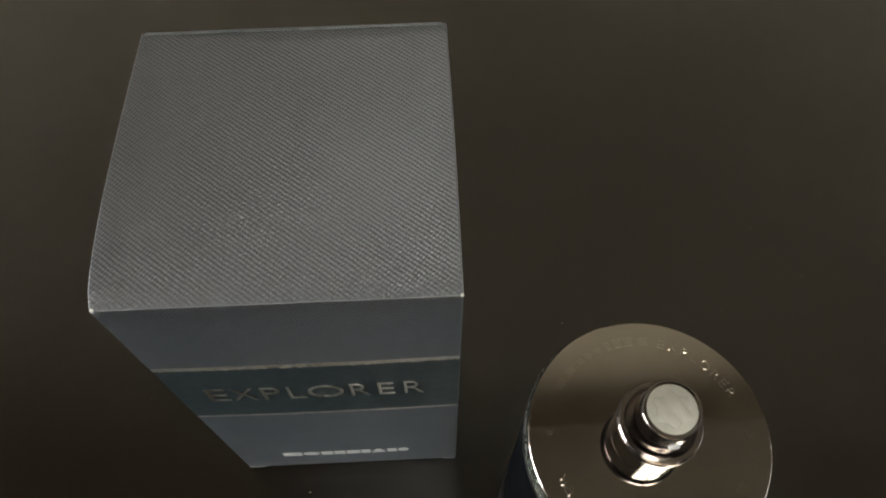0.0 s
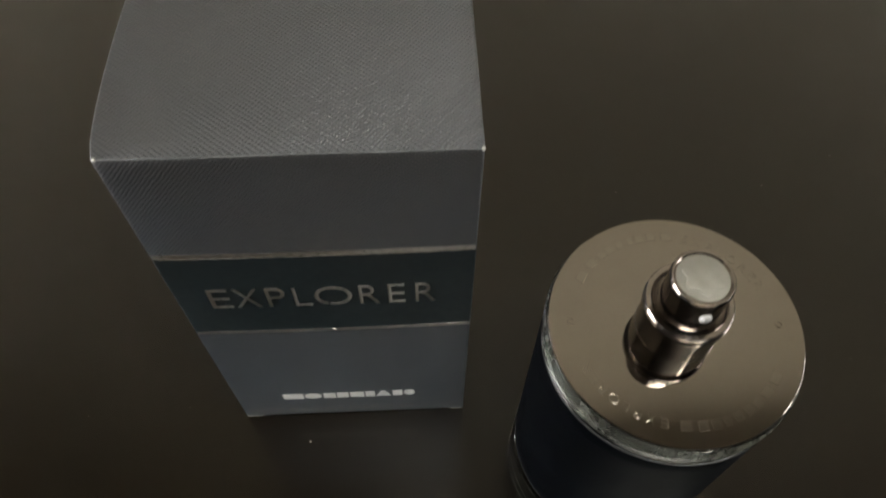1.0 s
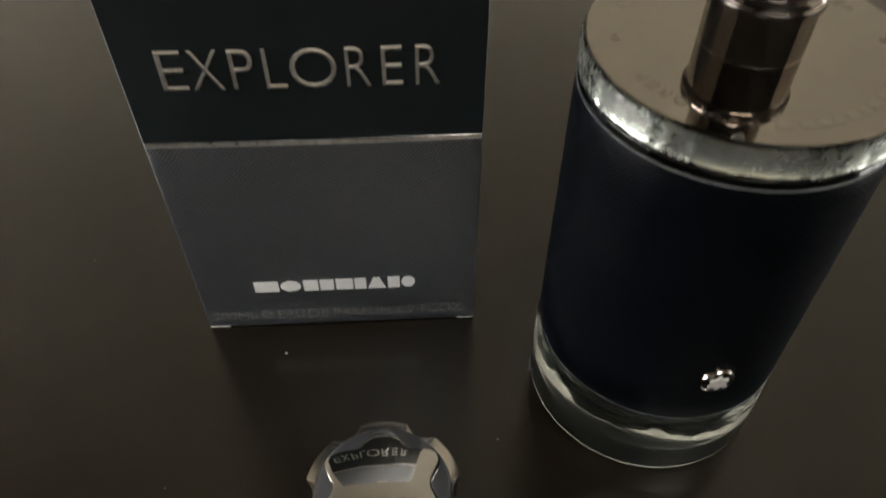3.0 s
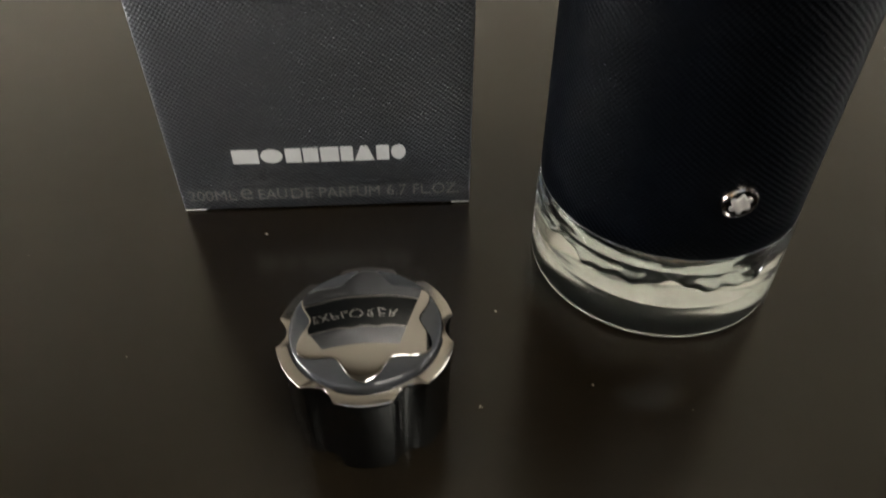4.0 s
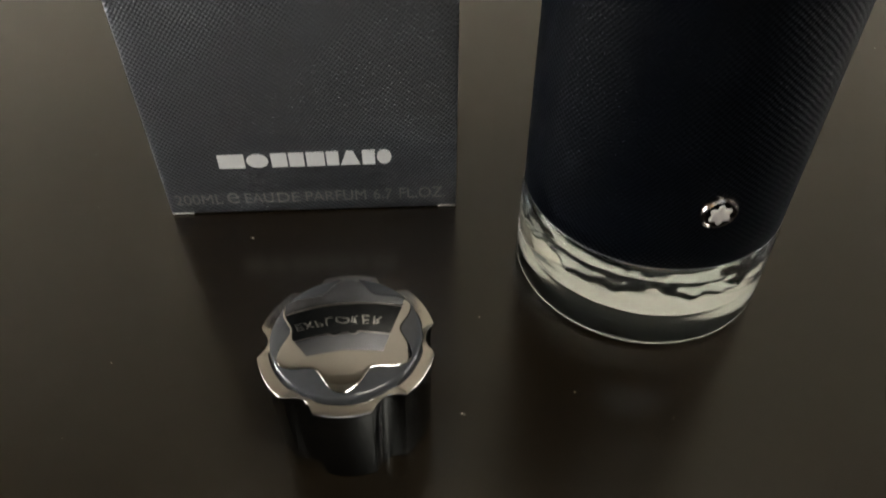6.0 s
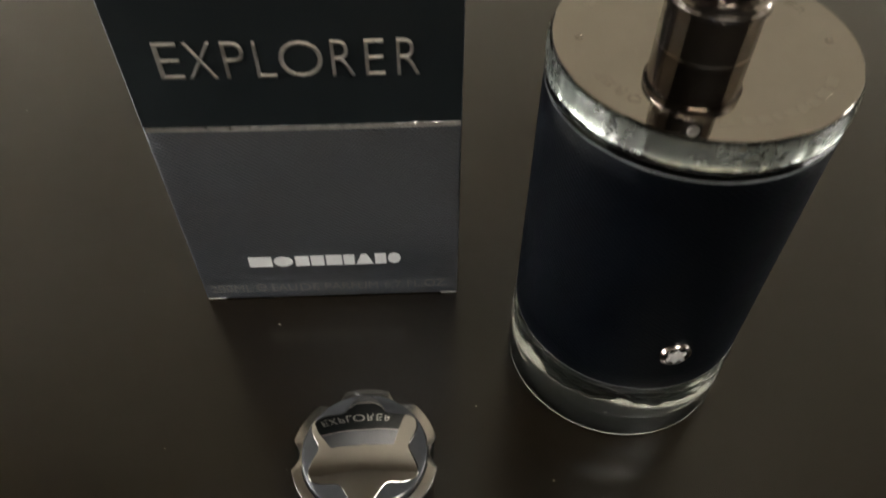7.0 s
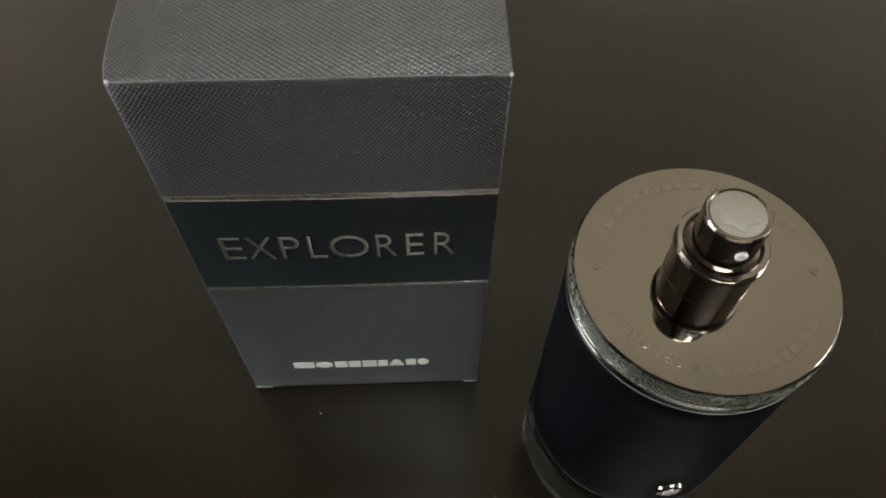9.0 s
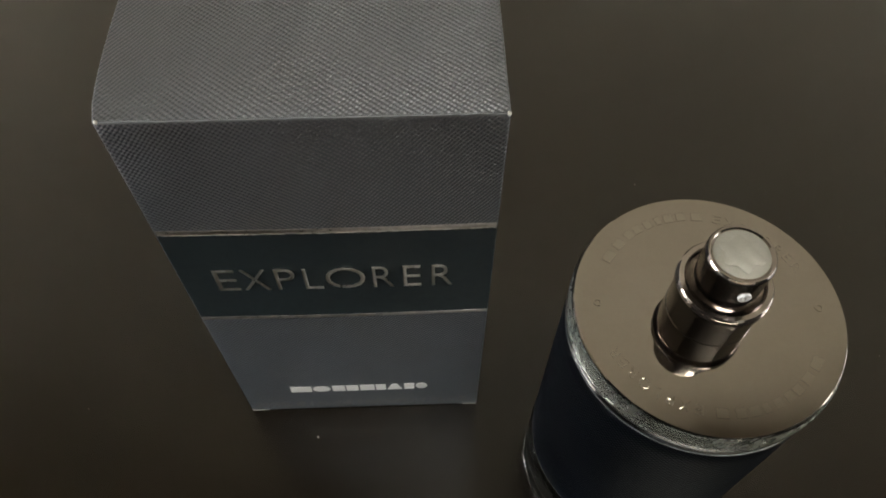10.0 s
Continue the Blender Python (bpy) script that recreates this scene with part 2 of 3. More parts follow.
tagged(part("wall_north", slab(WEST, EAST, NORTH, NORTH + 0.1, LOW, HIGH), WALL), "plain beige painted wall", "wall", kind="structure")


def wall_slab(wall, a0, a1, out0, out1, z0, z1, bevel=0.0):
    p, r = wall_point(wall, a0, out0, z0), wall_point(wall, a1, out1, z1)
    return slab(min(p[0], r[0]), max(p[0], r[0]), min(p[1], r[1]), max(p[1], r[1]), z0, z1, bevel)


for wall, w0, w1, z0, z1, watts in WINDOWS:
    a0, a1 = (WEST, EAST) if wall == "south" else (SOUTH - 0.1, NORTH + 0.1)
    pieces = join(wall_slab(wall, a0, w0, 0, 0.1, LOW, HIGH), wall_slab(wall, w1, a1, 0, 0.1, LOW, HIGH), wall_slab(wall, w0, w1, 0, 0.1, LOW, z0), wall_slab(wall, w0, w1, 0, 0.1, z1, HIGH))
    # the south wall is unseen, made near-black to darken reflections from that side
    tagged(part("wall_" + wall, pieces, DARKWALL if wall == "south" else WALL), ("added near-black, reflection-darkening" if wall == "south" else "plain beige painted") + " wall with a window opening", "wall", kind="structure")


def window(name, wall, w0, w1, z0, z1):
    """An added, framed window of two rows of three panes."""
    w = thing(name, "unseen window added to let light in, white framed with six clear panes", "window")
    w["kind"] = "structure"
    t = 0.04
    part("window_frame", join(wall_slab(wall, w0, w0 + t, 0.03, 0.08, z0, z1), wall_slab(wall, w1 - t, w1, 0.03, 0.08, z0, z1),
                              wall_slab(wall, w0 + t, w1 - t, 0.03, 0.08, z0, z0 + t), wall_slab(wall, w0 + t, w1 - t, 0.03, 0.08, z1 - t, z1)), FRAME, w)
    dw, dz = (w1 - w0 - 2 * t) / 3, (z1 - z0 - 2 * t) / 2
    for i in (1, 2):
        x = w0 + t + i * dw
        part("glazing_bar", wall_slab(wall, x - 0.015, x + 0.015, 0.04, 0.07, z0 + t, z1 - t), FRAME, w)
    z = z0 + t + dz
    part("glazing_bar", wall_slab(wall, w0 + t, w1 - t, 0.038, 0.072, z - 0.015, z + 0.015), FRAME, w)
    for i in range(3):
        for j in range(2):
            x, z = w0 + t + (i + 0.5) * dw, z0 + t + (j + 0.5) * dz
            p = part("pane", wall_slab(wall, x - dw / 2 + 0.016, x + dw / 2 - 0.016, 0.052, 0.056, z - dz / 2 + 0.016, z + dz / 2 - 0.016), PANE, w)
            p.visible_shadow = False


for i, (wall, w0, w1, z0, z1, watts) in enumerate(WINDOWS):
    window("window_%d" % (i + 1), wall, w0, w1, z0, z1)


def ceiling_light():
    """Four square panels in a housing overhead, with baffles added to narrow their light."""
    c = thing("ceiling_light", "white ceiling light with four lit panels, baffles added to narrow their beam", "lamp", pose(0.44, -0.40, HIGH))
    # unseen black bars, added to keep lamp light off the upper walls
    bars = [slab(-0.37, 0.37, y - 0.008, y + 0.008, -0.080, -0.02) for y in (-0.2, 0, 0.2)]
    bars += [slab(x - 0.012, x + 0.012, y - 0.092, y + 0.092, -0.080, -0.02) for x in (-0.36, 0, 0.36) for y in (-0.1, 0.1)]
    part("baffle", join(*bars), BAFFLE, c)
    part("housing", slab(-0.375, 0.375, -0.21, 0.21, -0.018, 0, 0.004), FRAME, c)
    for x in (-0.18, 0.18):
        for y in (-0.1, 0.1):
            part("panel", slab(x - 0.163, x + 0.163, y - 0.088, y + 0.088, -0.030, -0.020, 0.002), LIT, c, "lit warm white panel")
    return c


ceiling_light()


def table():
    t = thing("table", "dark brown semi-gloss table with a smooth top", "table", pose(0.05, -0.1, LOW))
    part("tabletop", slab(-0.75, 0.75, -0.45, 0.45, -LOW - 0.03, -LOW, 0.003), TABLE, t)
    for x in (-0.68, 0.68):
        for y in (-0.38, 0.38):
            part("leg", slab(x - 0.03, x + 0.03, y - 0.03, y + 0.03, 0, -LOW - 0.03, 0.003), TABLE, t)
    return t


table()

# ---- the carton ----
BOX_W, BOX_D, BOX_H = 0.078, 0.0772, 0.1481


def bowed(x, z):
    """How far the front of the carton swells out, in metres, at a place on it."""
    return 0.0004 * max(0.0, 1 - (2 * x / BOX_W) ** 2) * max(0.0, 1 - abs(2 * z / BOX_H - 1) ** 4)


def bow(bm, cuts=0):
    """Lay a flat piece on the swelling front; cuts split it across first."""
    if cuts:
        bmesh.ops.subdivide_edges(bm, edges=[e for e in bm.edges if abs(e.verts[0].co.x - e.verts[1].co.x) > 0.004], cuts=cuts, use_grid_fill=True)
        bmesh.ops.subdivide_edges(bm, edges=[e for e in bm.edges if abs(e.verts[0].co.z - e.verts[1].co.z) > 0.01], cuts=7, use_grid_fill=True)
    for v in bm.verts:
        v.co.y -= bowed(v.co.x, v.co.z)
    return bm


def foil_strip(z0, z1, lip_up):
    """A flat foil strip with a fine lip on one edge and a crimped, uneven other edge."""
    rng = random.Random(int(z0 * 1e5))
    bm = bmesh.new()
    h, n = BOX_W / 2 - 0.0003, 150
    up = 1 if lip_up else -1
    far, near = (z1, z0) if lip_up else (z0, z1)
    rows = []
    for i in range(n + 1):
        x = -h + 2 * h * i / n
        fray = rng.uniform(-0.00016, 0.00012)
        rows.append([bm.verts.new((x, y, z)) for y, z in ((-0.00002, far + up * 0.00012), (-0.00017, far - up * 0.00004), (-0.00017, far - up * 0.0002), (-0.00012, far - up * 0.00034),
                                                          (-0.00012, near + up * 0.00028), (-0.00012 - rng.uniform(0, 0.00022), near + up * 0.00012), (-0.00002, near - up * 0.0001 + fray))])
    for p, q in zip(rows, rows[1:]):
        for k in range(len(p) - 1):
            bm.faces.new((p[k], p[k + 1], q[k + 1], q[k]) if lip_up else (p[k], q[k], q[k + 1], p[k + 1]))
    return bow(bm)


def carton():
    c = thing("perfume_box", "tall blue-black embossed cardboard perfume box, closed, on the table", "box")
    h = BOX_W / 2
    bm = slab(-h, h, 0, BOX_D, 0.0003, BOX_H)
    bmesh.ops.subdivide_edges(bm, edges=bm.edges[:], cuts=15, use_grid_fill=True)
    for v in bm.verts:
        x, y, z = v.co
        side = 1 - (2 * y / BOX_D - 1) ** 2
        flare = 0.2 * (1 - y / BOX_D) + 0.95 * math.sin(math.pi * min(1.0, max(0.0, y / BOX_D)) ** 0.6)
        lift = z / BOX_H
        v.co.x += -0.0020 * flare * lift if x < -h + 1e-6 else 0.0003 * side * lift if x > h - 1e-6 else 0
        v.co.z += 0.0005 * (1 - (x / h) ** 2) * side if z > BOX_H - 1e-6 else 0
        v.co.y -= bowed(x, z) if y < 1e-6 else 0
    edges = [e for e in bm.edges if len(e.link_faces) == 2 and e.calc_face_angle() > 0.8]
    bmesh.ops.bevel(bm, geom=edges, offset=0.0005, segments=3, profile=0.5, affect="EDGES")
    box_uv(bm)
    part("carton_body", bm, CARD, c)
    # smooth band across the front, edged by two foil strips
    e = 0.00012
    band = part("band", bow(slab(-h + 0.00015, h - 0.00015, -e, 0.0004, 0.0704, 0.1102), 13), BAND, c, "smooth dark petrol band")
    part("foil_line", foil_strip(0.1100, 0.1118, True), FOIL, c, "dull silver foil line with a crimped edge")
    part("foil_line", foil_strip(0.0690, 0.0705, False), FOIL, c, "dull silver foil line with a crimped edge")
    for ch, x0, x1 in (("E", -30.3, -24.8), ("X", -23.8, -17.2), ("P", -15.3, -10.4), ("L", -8.3, -3.8), ("O", -2.9, 7.0), ("R", 8.9, 14.1), ("E", 16.5, 21.0), ("R", 23.7, 28.9)):
        part("letter", bow(glyphs(ch, x0 / 1000, x1 / 1000, 0.0851, 0.0948, 0.00034, 0.024)), LETTERFOIL, band, "raised silver foil letter", pose(0, -e, 0), 12)
    # small print along the foot
    for word, x0, x1, z0, z1 in (("200ML", -37.0, -24.3, 3.6, 7.0), ("e", -23.0, -19.8, 3.6, 7.5), ("EAU", -18.2, -10.6, 3.6, 7.1), ("DE", -9.5, -3.6, 3.6, 7.1),
                                 ("PARFUM", -1.9, 14.4, 3.6, 7.2), ("6.7", 16.4, 21.6, 3.7, 7.3), ("FL.OZ.", 23.5, 36.0, 3.7, 7.4)):
        part("small_print", bow(glyphs(word, x0 / 1000, x1 / 1000, z0 / 1000, z1 / 1000, 0.00005)), GREYPRINT, c, "small grey print", pose(0, -0.00004, 0))
    # the maker's mark as plain white blocks
    mark_blocks(c)
    # rubbed and bare edges
    # front fold: rubbed, and paler still to paint the highlight along its radius
    part("rubbed_highlit_edge", slab(-h + 0.0006, h - 0.0006, -0.00006, 0.0004, BOX_H - 0.0007, BOX_H + 0.00004, 0.0002), EDGE, c)
    part("flap_edge", slab(-h + 0.001, h - 0.001, BOX_D - 0.0007, BOX_D + 0.0001, BOX_H - 0.0004, BOX_H + 0.0002, 0.0001, 1), EDGE, c, "rubbed grey cut edge of the lid flap")
    part("flap_edge", slab(h - 0.0004, h + 0.0001, 0.001, BOX_D - 0.001, BOX_H - 0.0009, BOX_H - 0.0003, 0.0001, 1), EDGE, c, "rubbed grey cut edge of the lid flap")
    for x in (-h + 0.0003, h - 0.0003):
        bm = bmesh.new()
        bmesh.ops.create_icosphere(bm, subdivisions=2, radius=0.00055, matrix=Matrix.LocRotScale((x, 0.0003, BOX_H - 0.0004), None, (0.9, 0.7, 1.1)))
        part("worn_corner", bm, PAPER, c, "white worn cardboard corner")
    for x0, x1 in ((-h + 0.0002, -h + 0.006), (h - 0.005, h - 0.0002)):
        part("worn_foot", bow(slab(x0, x1, -0.00012, 0.0004, 0.0002, 0.0007, 0.0001, 1)), PAPER, c, "pale worn foot of the box")
    return c


def mark_blocks(c):
    spans = ((-23.0, -16.2), (-15.7, -10.0), (-9.3, -5.2), (-4.7, -0.8), (-0.2, 4.5), (5.0, 8.2), (8.6, 13.7), (14.3, 17.6), (18.1, 21.9))
    for i, (a, b) in enumerate(spans):
        a, b = a / 1000, b / 1000
        z0, z1 = 0.0158 + 0.00002 * i, 0.0203 + 0.00005 * i
        if i in (1, 8):
            pts = [((a + b) / 2 + (b - a) / 2 * math.cos(k * math.pi / 10), (z0 + z1) / 2 + (z1 - z0) / 2 * math.sin(k * math.pi / 10)) for k in range(20)]
        elif i == 6:
            pts = [(a, z0), (b, z0), ((a + b) / 2 + 0.0008, z1), ((a + b) / 2 - 0.0008, z1)]
        else:
            pts = [(a, z0), (b, z0), (b, z1), (a, z1)]
        bm = prism(pts, 0, 0.00006)
        bmesh.ops.rotate(bm, cent=(0, 0, 0), matrix=Matrix.Rotation(radians(90), 3, "X"), verts=bm.verts[:])
        part("white_block", bow(bm), WHITEPRINT, c, "plain white printed block", pose(0, -0.00004, 0))


carton()

# ---- the bottle ----
BOTTLE = (0.0842, -0.0210)


def bottle():
    b = thing("perfume_bottle", "clear glass perfume bottle with black grained sleeve, uncapped", "bottle", pose(*BOTTLE, 0))
    glass = lathe([(0, 0.0018), (0.0120, 0.0016), (0.0200, 0.0012), (0.0262, 0.0006), (0.0275, 0.0003), (0.0292, 0.0003), (0.0301, 0.0006), (0.0305, 0.0010), (0.0306, 0.0015), (0.0306, 0.0018), (0.0306, 0.0098), (0.0306, 0.0106), (0.03052, 0.0110), (0.03052, 0.0112), (0.0306, 0.0116), (0.0306, 0.0124), (0.0306, 0.0202), (0.0306, 0.0205), (0.0305, 0.0209), (0.0304, 0.0212), (0.0304, 0.0222), (0.0303, 0.0232), (0.0301, 0.0243), (0.0297, 0.0251),
                   (0.0294, 0.0260), (0.0294, 0.0955), (0.0291, 0.0974), (0.0291, 0.0991), (0.0301, 0.0996), (0.0304, 0.1005), (0.0304, 0.1049), (0.0300, 0.1062), (0, 0.1062)], 128)
    g = part("glass_body", glass, GLASS, b, "thick clear glass body", sharp=50)
    # the hollowed underside is lightly pearled
    g.data.materials.append(PEARLED)
    for f in g.data.polygons:
        f.material_index = 1 if f.center.z < 0.0025 and math.hypot(f.center.x, f.center.y) < 0.0292 else 0

    def wavy(r, z, a):
        k = min(1.0, max(0.0, (r - 0.019) / 0.005))
        w = 0.8 * math.cos(6 * (a - 0.35)) + 0.45 * math.cos(13 * (a - 0.2)) + 0.3 * math.cos(29 * a)
        fall = max(0.0, 1 - max(0.0, z - 0.013) / 0.008)
        ripple = 0.00055 * math.sin(z * 2 * math.pi / 0.0036 + 0.9 * w) if 0.0165 < z < 0.027 else 0.0
        return r * (1 - 0.034 * k * fall * w) + ripple, z + 0.0015 * k * fall * w

    inner = lathe([(0, 0.0152), (0.006, 0.0151), (0.012, 0.0148), (0.018, 0.0144), (0.0225, 0.0141), (0.0246, 0.0141), (0.0252, 0.0144), (0.0255, 0.0150), (0.0256, 0.0158)]
                  + [(0.0257, 0.0165 + 0.0010 * k) for k in range(11)] + [(0.0258, 0.0947), (0, 0.0957)], 128, wavy)
    bmesh.ops.reverse_faces(inner, faces=inner.faces[:])
    part("inner_wall", inner, INSIDE, b, "wavy clear inner glass wall", sharp=60)
    seg, r0, r1 = 128, 0.0297, 0.0302
    sleeve = lathe([(r0, 0.0256), (r1 - 0.0001, 0.0255), (r1, 0.0257)] + [(r1, 0.0257 + 0.0718 * k / 12) for k in range(1, 13)] + [(r1 - 0.0001, 0.0977), (r0, 0.0977)], seg, closed=True)
    layer = sleeve.loops.layers.uv.new("grain")
    for f in sleeve.faces:
        turn = [math.atan2(l.vert.co.y, l.vert.co.x) for l in f.loops]
        wrap = max(turn) - min(turn) > 3
        for l, a in zip(f.loops, turn):
            l[layer].uv = ((a + (2 * math.pi if wrap and a < 0 else 0)) * r1 * 1000, l.vert.co.z * 1000)
    part("sleeve", sleeve, LEATHER, b, "black cross-grained leather-look sleeve")
    def edge_ring(z, h, seed):
        rng = random.Random(seed)
        jag = [rng.uniform(0.6, 1.25) for _ in range(240)]
        bm = lathe([(r1 - 0.0003, z), (r1 + 0.00003, z), (r1 + 0.00004, z + h), (r1 - 0.0003, z + h)], 240, closed=True)
        for v in bm.verts:
            if v.co.z > z + h * 0.5:
                v.co.z = z + h * jag[int(math.atan2(v.co.y, v.co.x) / (2 * math.pi) * 240 + 0.5) % 240]
        return bm

    part("sleeve_edge", edge_ring(0.0977, 0.00022, 2), SLEEVEEDGE, b, "fine pale cut edge of the sleeve")
    part("sleeve_edge", edge_ring(0.0255, 0.00016, 3), SLEEVEEDGE, b, "fine pale cut edge of the sleeve")
    part("neck_groove", lathe([(0.0296, 0.0977), (0.0300, 0.0979), (0.0300, 0.0982), (0.0294, 0.0990), (0.0292, 0.0990), (0.0292, 0.0977)], 128, closed=True), LACQUER, b)
    plate = part("top_plate", lathe([(0, 0.1063), (0.0295, 0.1063), (0.0297, 0.1065), (0.0297, 0.1069), (0.0295, 0.1071), (0, 0.1071)], 128), PLATE, b, "polished warm gunmetal top plate")
    part("sleeve_liner", lathe([(0.02945, 0.0258), (0.0296, 0.0258), (0.0296, 0.0936), (0.02945, 0.0936)], 128, closed=True), LINER, b, "grey lining inside the sleeve")
    # rippled pale ring, added inside the glass so that the shoulder looks bright
    def rippled(r, z, a):
        w = math.sin(23 * a) + 0.7 * math.sin(41 * a + 1.3) + 0.5 * math.sin(67 * a + 0.4)
        return r + (0.00005 * w if r > 0.0286 else 0.0), z + 0.00008 * w

    part("shoulder_reflector", lathe([(0.0283, 0.0998), (0.0290, 0.1004), (0.0288, 0.1018), (0.0289, 0.1032), (0.0287, 0.1046), (0.0287, 0.1056), (0.0282, 0.1061)], 256, rippled, closed=True), RINGMETAL, b, "pale silver ring added under the top plate to brighten the glass shoulder")
    # engraving round the plate
    def on_ring(degrees):
        a = radians(degrees)
        return Matrix.Translation((0.0244 * math.cos(a), 0.0244 * math.sin(a), 0.1071)) @ pose(0, 0, 0, 0, 0, degrees - 90)

    for start in (-35, 145):
        for turn, w in ((0, 1.6), (10.2, 1.4), (18.9, 1.1), (25.0, 1.0), (32.0, 1.0), (38.8, 0.8), (44.9, 1.2), (52.0, 1.1), (61.0, 1.3)):
            part("engraved_block", slab(-w / 1000, w / 1000, -0.0011, 0.0011, 0, 0.00004, 0.00003, 1), ENGRAVED, plate, at=on_ring(start - turn))
        for ch, turn, w in zip("EXPLORER", (72.0, 79.0, 86.2, 93.0, 100.2, 108.2, 114.6, 121.4), (0.9, 1.1, 0.9, 0.8, 1.3, 1.0, 0.9, 1.0)):
            part("engraved_letter", glyphs(ch, -w / 1000, w / 1000, -0.0011, 0.0011, 0.00008, 0.02), ENGRAVED, plate, at=on_ring(start - turn) @ pose(0, 0, 0, -90))
    for a in (-2, 175):
        dot = lathe([(0.0009, 0.1071), (0.0009, 0.1072), (0.0006, 0.1072), (0.0005, 0.1070), (0, 0.1070)], 24)
        part("plate_dot", dot, ENGRAVED, plate, at=Matrix.Translation((0.0244 * math.cos(radians(a)), 0.0244 * math.sin(radians(a)), 0.00002)))
    part("pump_collar", lathe([(0.0095, 0.1071), (0.0095, 0.1073), (0.0094, 0.1074), (0.0094, 0.1079), (0.0094, 0.1158), (0.0094, 0.1162), (0.0096, 0.1164), (0.0100, 0.1166), (0.01005, 0.1172), (0.0100, 0.1178), (0.0097, 0.1181), (0.0099, 0.1184), (0.0099, 0.1189), (0.0096, 0.1193),
                               (0.0086, 0.1193), (0.0082, 0.1190), (0.0080, 0.1183), (0.0072, 0.1180), (0.0, 0.1180)], 96), CHROME, b, "dark chrome pump collar")
    spray = part("spray_button", lathe([(0.0069, 0.1175), (0.0070, 0.1284), (0.0069, 0.1291), (0.0066, 0.1295), (0.0062, 0.1295), (0.0059, 0.1292), (0, 0.1292)], 96), CHROME, b, "dark chrome spray button")
    disc = part("button_disc", lathe([(0.00575, 0.1291), (0.00565, 0.1293), (0.0050, 0.1294), (0, 0.1294)], 64), SATIN, spray, "satin silver disc")
    bm = prism(star_outline(0.0046, 0.0034, radians(-90)), 0.12935, 0.12958, 0.00014)
    part("button_star", bm, SATIN, spray, "faint raised star")
    aim = radians(-87)
    nozzle = lathe([(0.0013, -0.0004), (0.0013, 0.0003), (0.0010, 0.0005), (0.0004, 0.0005), (0.0003, 0.0001), (0, 0.0001)], 24)
    part("nozzle", nozzle, NOZZLE, spray, "white nozzle", at=Matrix.Translation((0.0070 * math.cos(aim), 0.0070 * math.sin(aim), 0.1243)) @ Vector((math.cos(aim), math.sin(aim), 0)).to_track_quat("Z", "Y").to_matrix().to_4x4())
    # the small round emblem
    a = radians(-85.5)
    out = Vector((math.cos(a), math.sin(a), 0))
    m = Matrix.Translation((*(out * 0.0302).xy, 0.0419)) @ Matrix(((-math.sin(a), 0, out.x, 0), (math.cos(a), 0, out.y, 0), (0, 1, 0, 0), (0, 0, 0, 1)))
    emblem = part("emblem", lathe([(0.0039, -0.0004), (0.0039, 0.0004), (0.0037, 0.0009), (0.0033, 0.0011), (0.0031, 0.0009), (0, 0.0008)], 48), CHROME, b, "small round chrome emblem", at=m)
    part("enamel", lathe([(0.0031, 0.0006), (0.0030, 0.00085), (0.0015, 0.0011), (0, 0.0012)], 48), LACQUER, emblem)
    part("emblem_star", prism(star_outline(0.0024, 0.0017, radians(90)), 0.0010, 0.00135, 0.0001), ENAMEL, emblem, "pale rounded six-point star")
    return b


bottle()

# ---- the cap ----
CAP, LOBE = (0.0132, -0.0647), radians(-90.5)


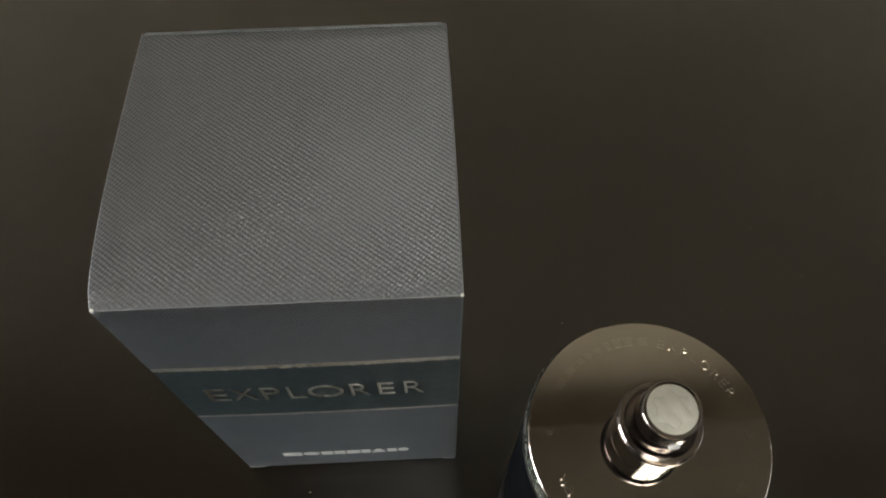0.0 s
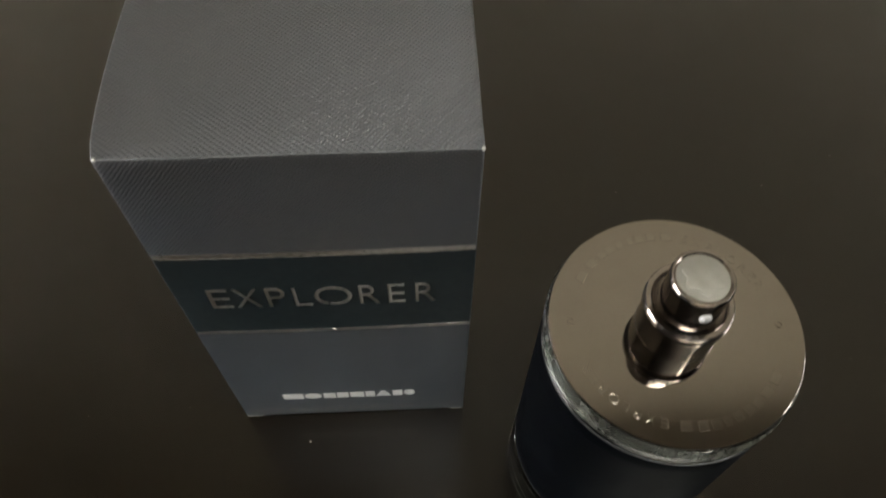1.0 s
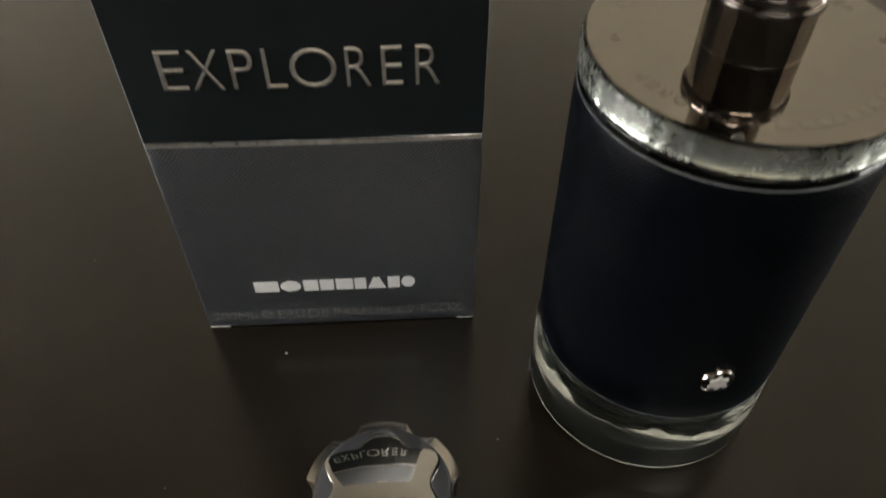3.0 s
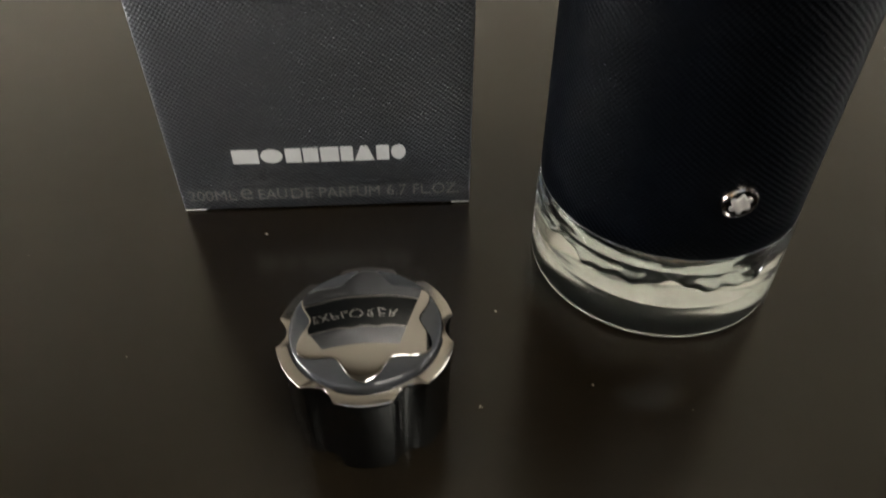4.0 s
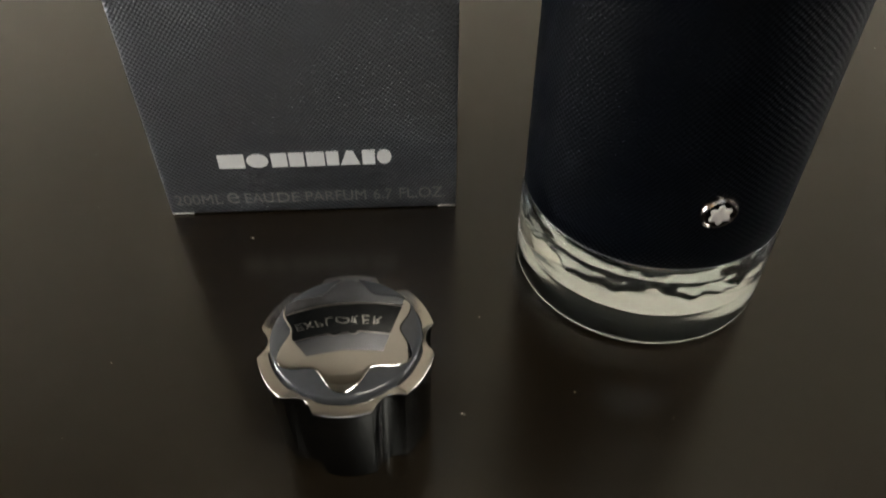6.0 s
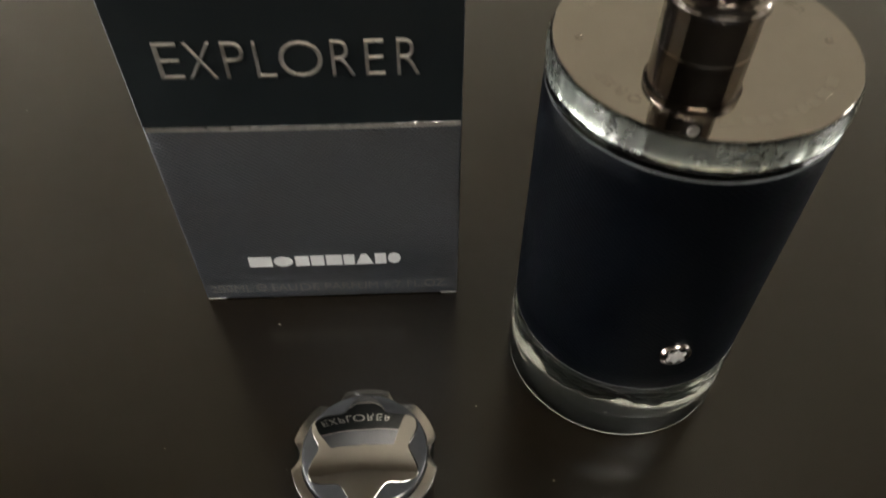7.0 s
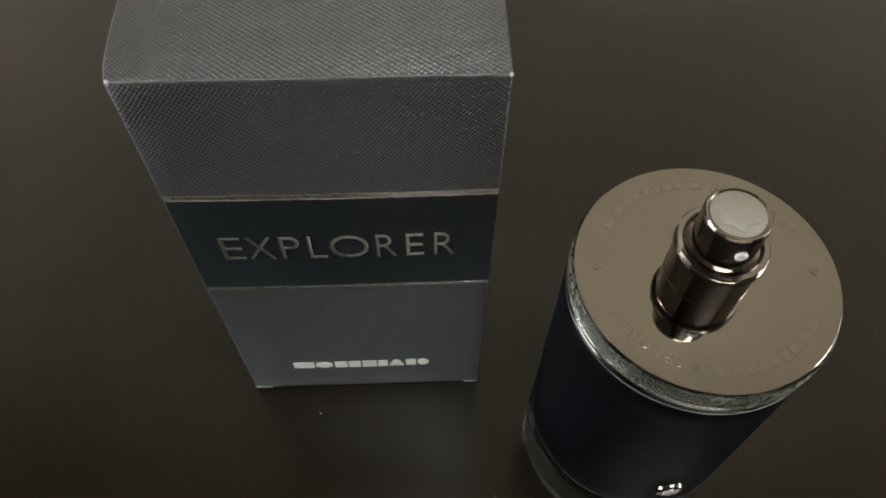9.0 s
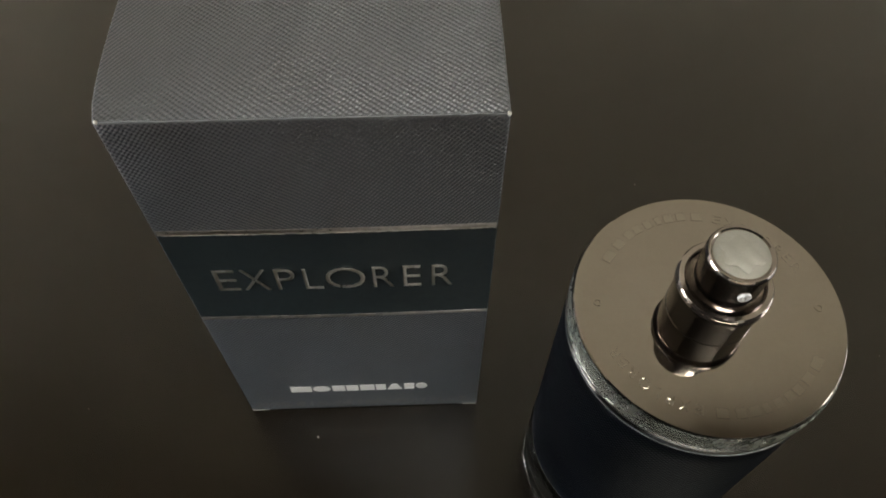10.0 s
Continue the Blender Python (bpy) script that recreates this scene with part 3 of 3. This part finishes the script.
def cap():
    c = thing("bottle_cap", "black lobed bottle cap with a mirrored star top, on the table", "cap", pose(*CAP, 0))

    def lobed(depth):
        def bend(r, z, a):
            if r < 0.0146:
                return r, z
            v = (math.cos(6 * (a - LOBE) + math.pi) - 0.35) / 0.65
            return r - depth * max(0.0, v) ** 0.8 * min(1, (r - 0.0146) / 0.002), z
        return bend

    body = lathe([(0, 0.0002), (0.0163, 0.0002), (0.0165, 0.0004), (0.0169, 0.0205), (0.0170, 0.0209), (0.0171, 0.0226), (0.0, 0.0226)], 192, lobed(0.0021))
    part("cap_body", body, LACQUER, c, "glossy black fluted body", sharp=30)
    rim = lathe([(0.0174, 0.0227), (0.01752, 0.0228), (0.01752, 0.02315), (0.01745, 0.02325), (0.0172, 0.0233), (0.0153, 0.0235), (0.0151, 0.0234), (0.0149, 0.0230), (0.0149, 0.0227)], 192, lobed(0.0021), closed=True)
    part("rim", rim, RIM, c, "polished metal lobed rim", sharp=30)
    part("dome", lathe([(0.0149, 0.0226), (0.0149, 0.0241), (0.01488, 0.0245), (0.0148, 0.0249), (0.0146, 0.0252), (0.0143, 0.02535), (0.0135, 0.0255), (0.0125, 0.0257), (0.0100, 0.02612), (0.006, 0.02658), (0, 0.02685)], 128), RESIN, c, "smoky grey glossy dome", sharp=60)
    star = part("star", mirror_star(), MIRROR, c, "mirrored six-point star inlay", pose(0, 0, 0, -0.6), 50)
    # lacquer black paints the shade band along the star's edge
    part("star_side", prism(star_outline(0.0142, 0.0105, LOBE, 192), 0.0244, 0.0253), LACQUER, star, "side of the raised star, blackened for the shade along its edge")
    return c


def mirror_star():
    """A star whose top is a shallow sphere, with softly rolled edges."""
    bm = bmesh.new()
    out = star_outline(0.0143, 0.0107, LOBE, 192)
    steps = (0.0, 0.2, 0.4, 0.6, 0.75, 0.88, 0.97, 0.993, 1.0)
    rings = []
    for s in steps:
        ring = []
        for x, y in out:
            r = math.hypot(x, y) * s
            z = 0.0270 - r * r / (2 * 0.069) - (0.00002 if s == 0.993 else 0.00010 if s == 1.0 else 0)
            ring.append((x * s, y * s, z))
        rings.append(ring)
    top = bm.verts.new(rings[0][0])
    vs = [[bm.verts.new(p) for p in ring] for ring in rings[1:]]
    n = len(out)
    for i in range(n):
        j = (i + 1) % n
        bm.faces.new((top, vs[0][i], vs[0][j]))
        for a, b in zip(vs, vs[1:]):
            bm.faces.new((a[i], b[i], b[j], a[j]))
    return bm


cap()


# ---- dust on the table ----
def dust():
    rng = random.Random(4)
    spots = [(-0.0158, -0.0103, 0.0003), (0.0361, -0.0675, 0.0002), (0.0422, -0.0406, 0.00015), (0.0614, -0.0631, 0.00015), (-0.0430, -0.0500, 0.00012)]
    spots += [(rng.uniform(-0.14, 0.22), rng.uniform(-0.13, 0.12), rng.uniform(0.00004, 0.00010)) for _ in range(60)]
    bm = bmesh.new()
    for x, y, r in spots:
        if (-0.042 < x < 0.042 and 0 < y < 0.08) or math.hypot(x - BOTTLE[0], y - BOTTLE[1]) < 0.033 or math.hypot(x - CAP[0], y - CAP[1]) < 0.020:
            continue
        bmesh.ops.create_icosphere(bm, subdivisions=1, radius=r, matrix=pose(x, y, r * 0.4, 0, 0, rng.uniform(0, 180)) @ Matrix.Diagonal((1.5, 0.8, 0.5, 1)))
    tagged(part("dust", bm, DUST), "pale specks of dust on the tabletop", "dust", kind="stuff")


dust()
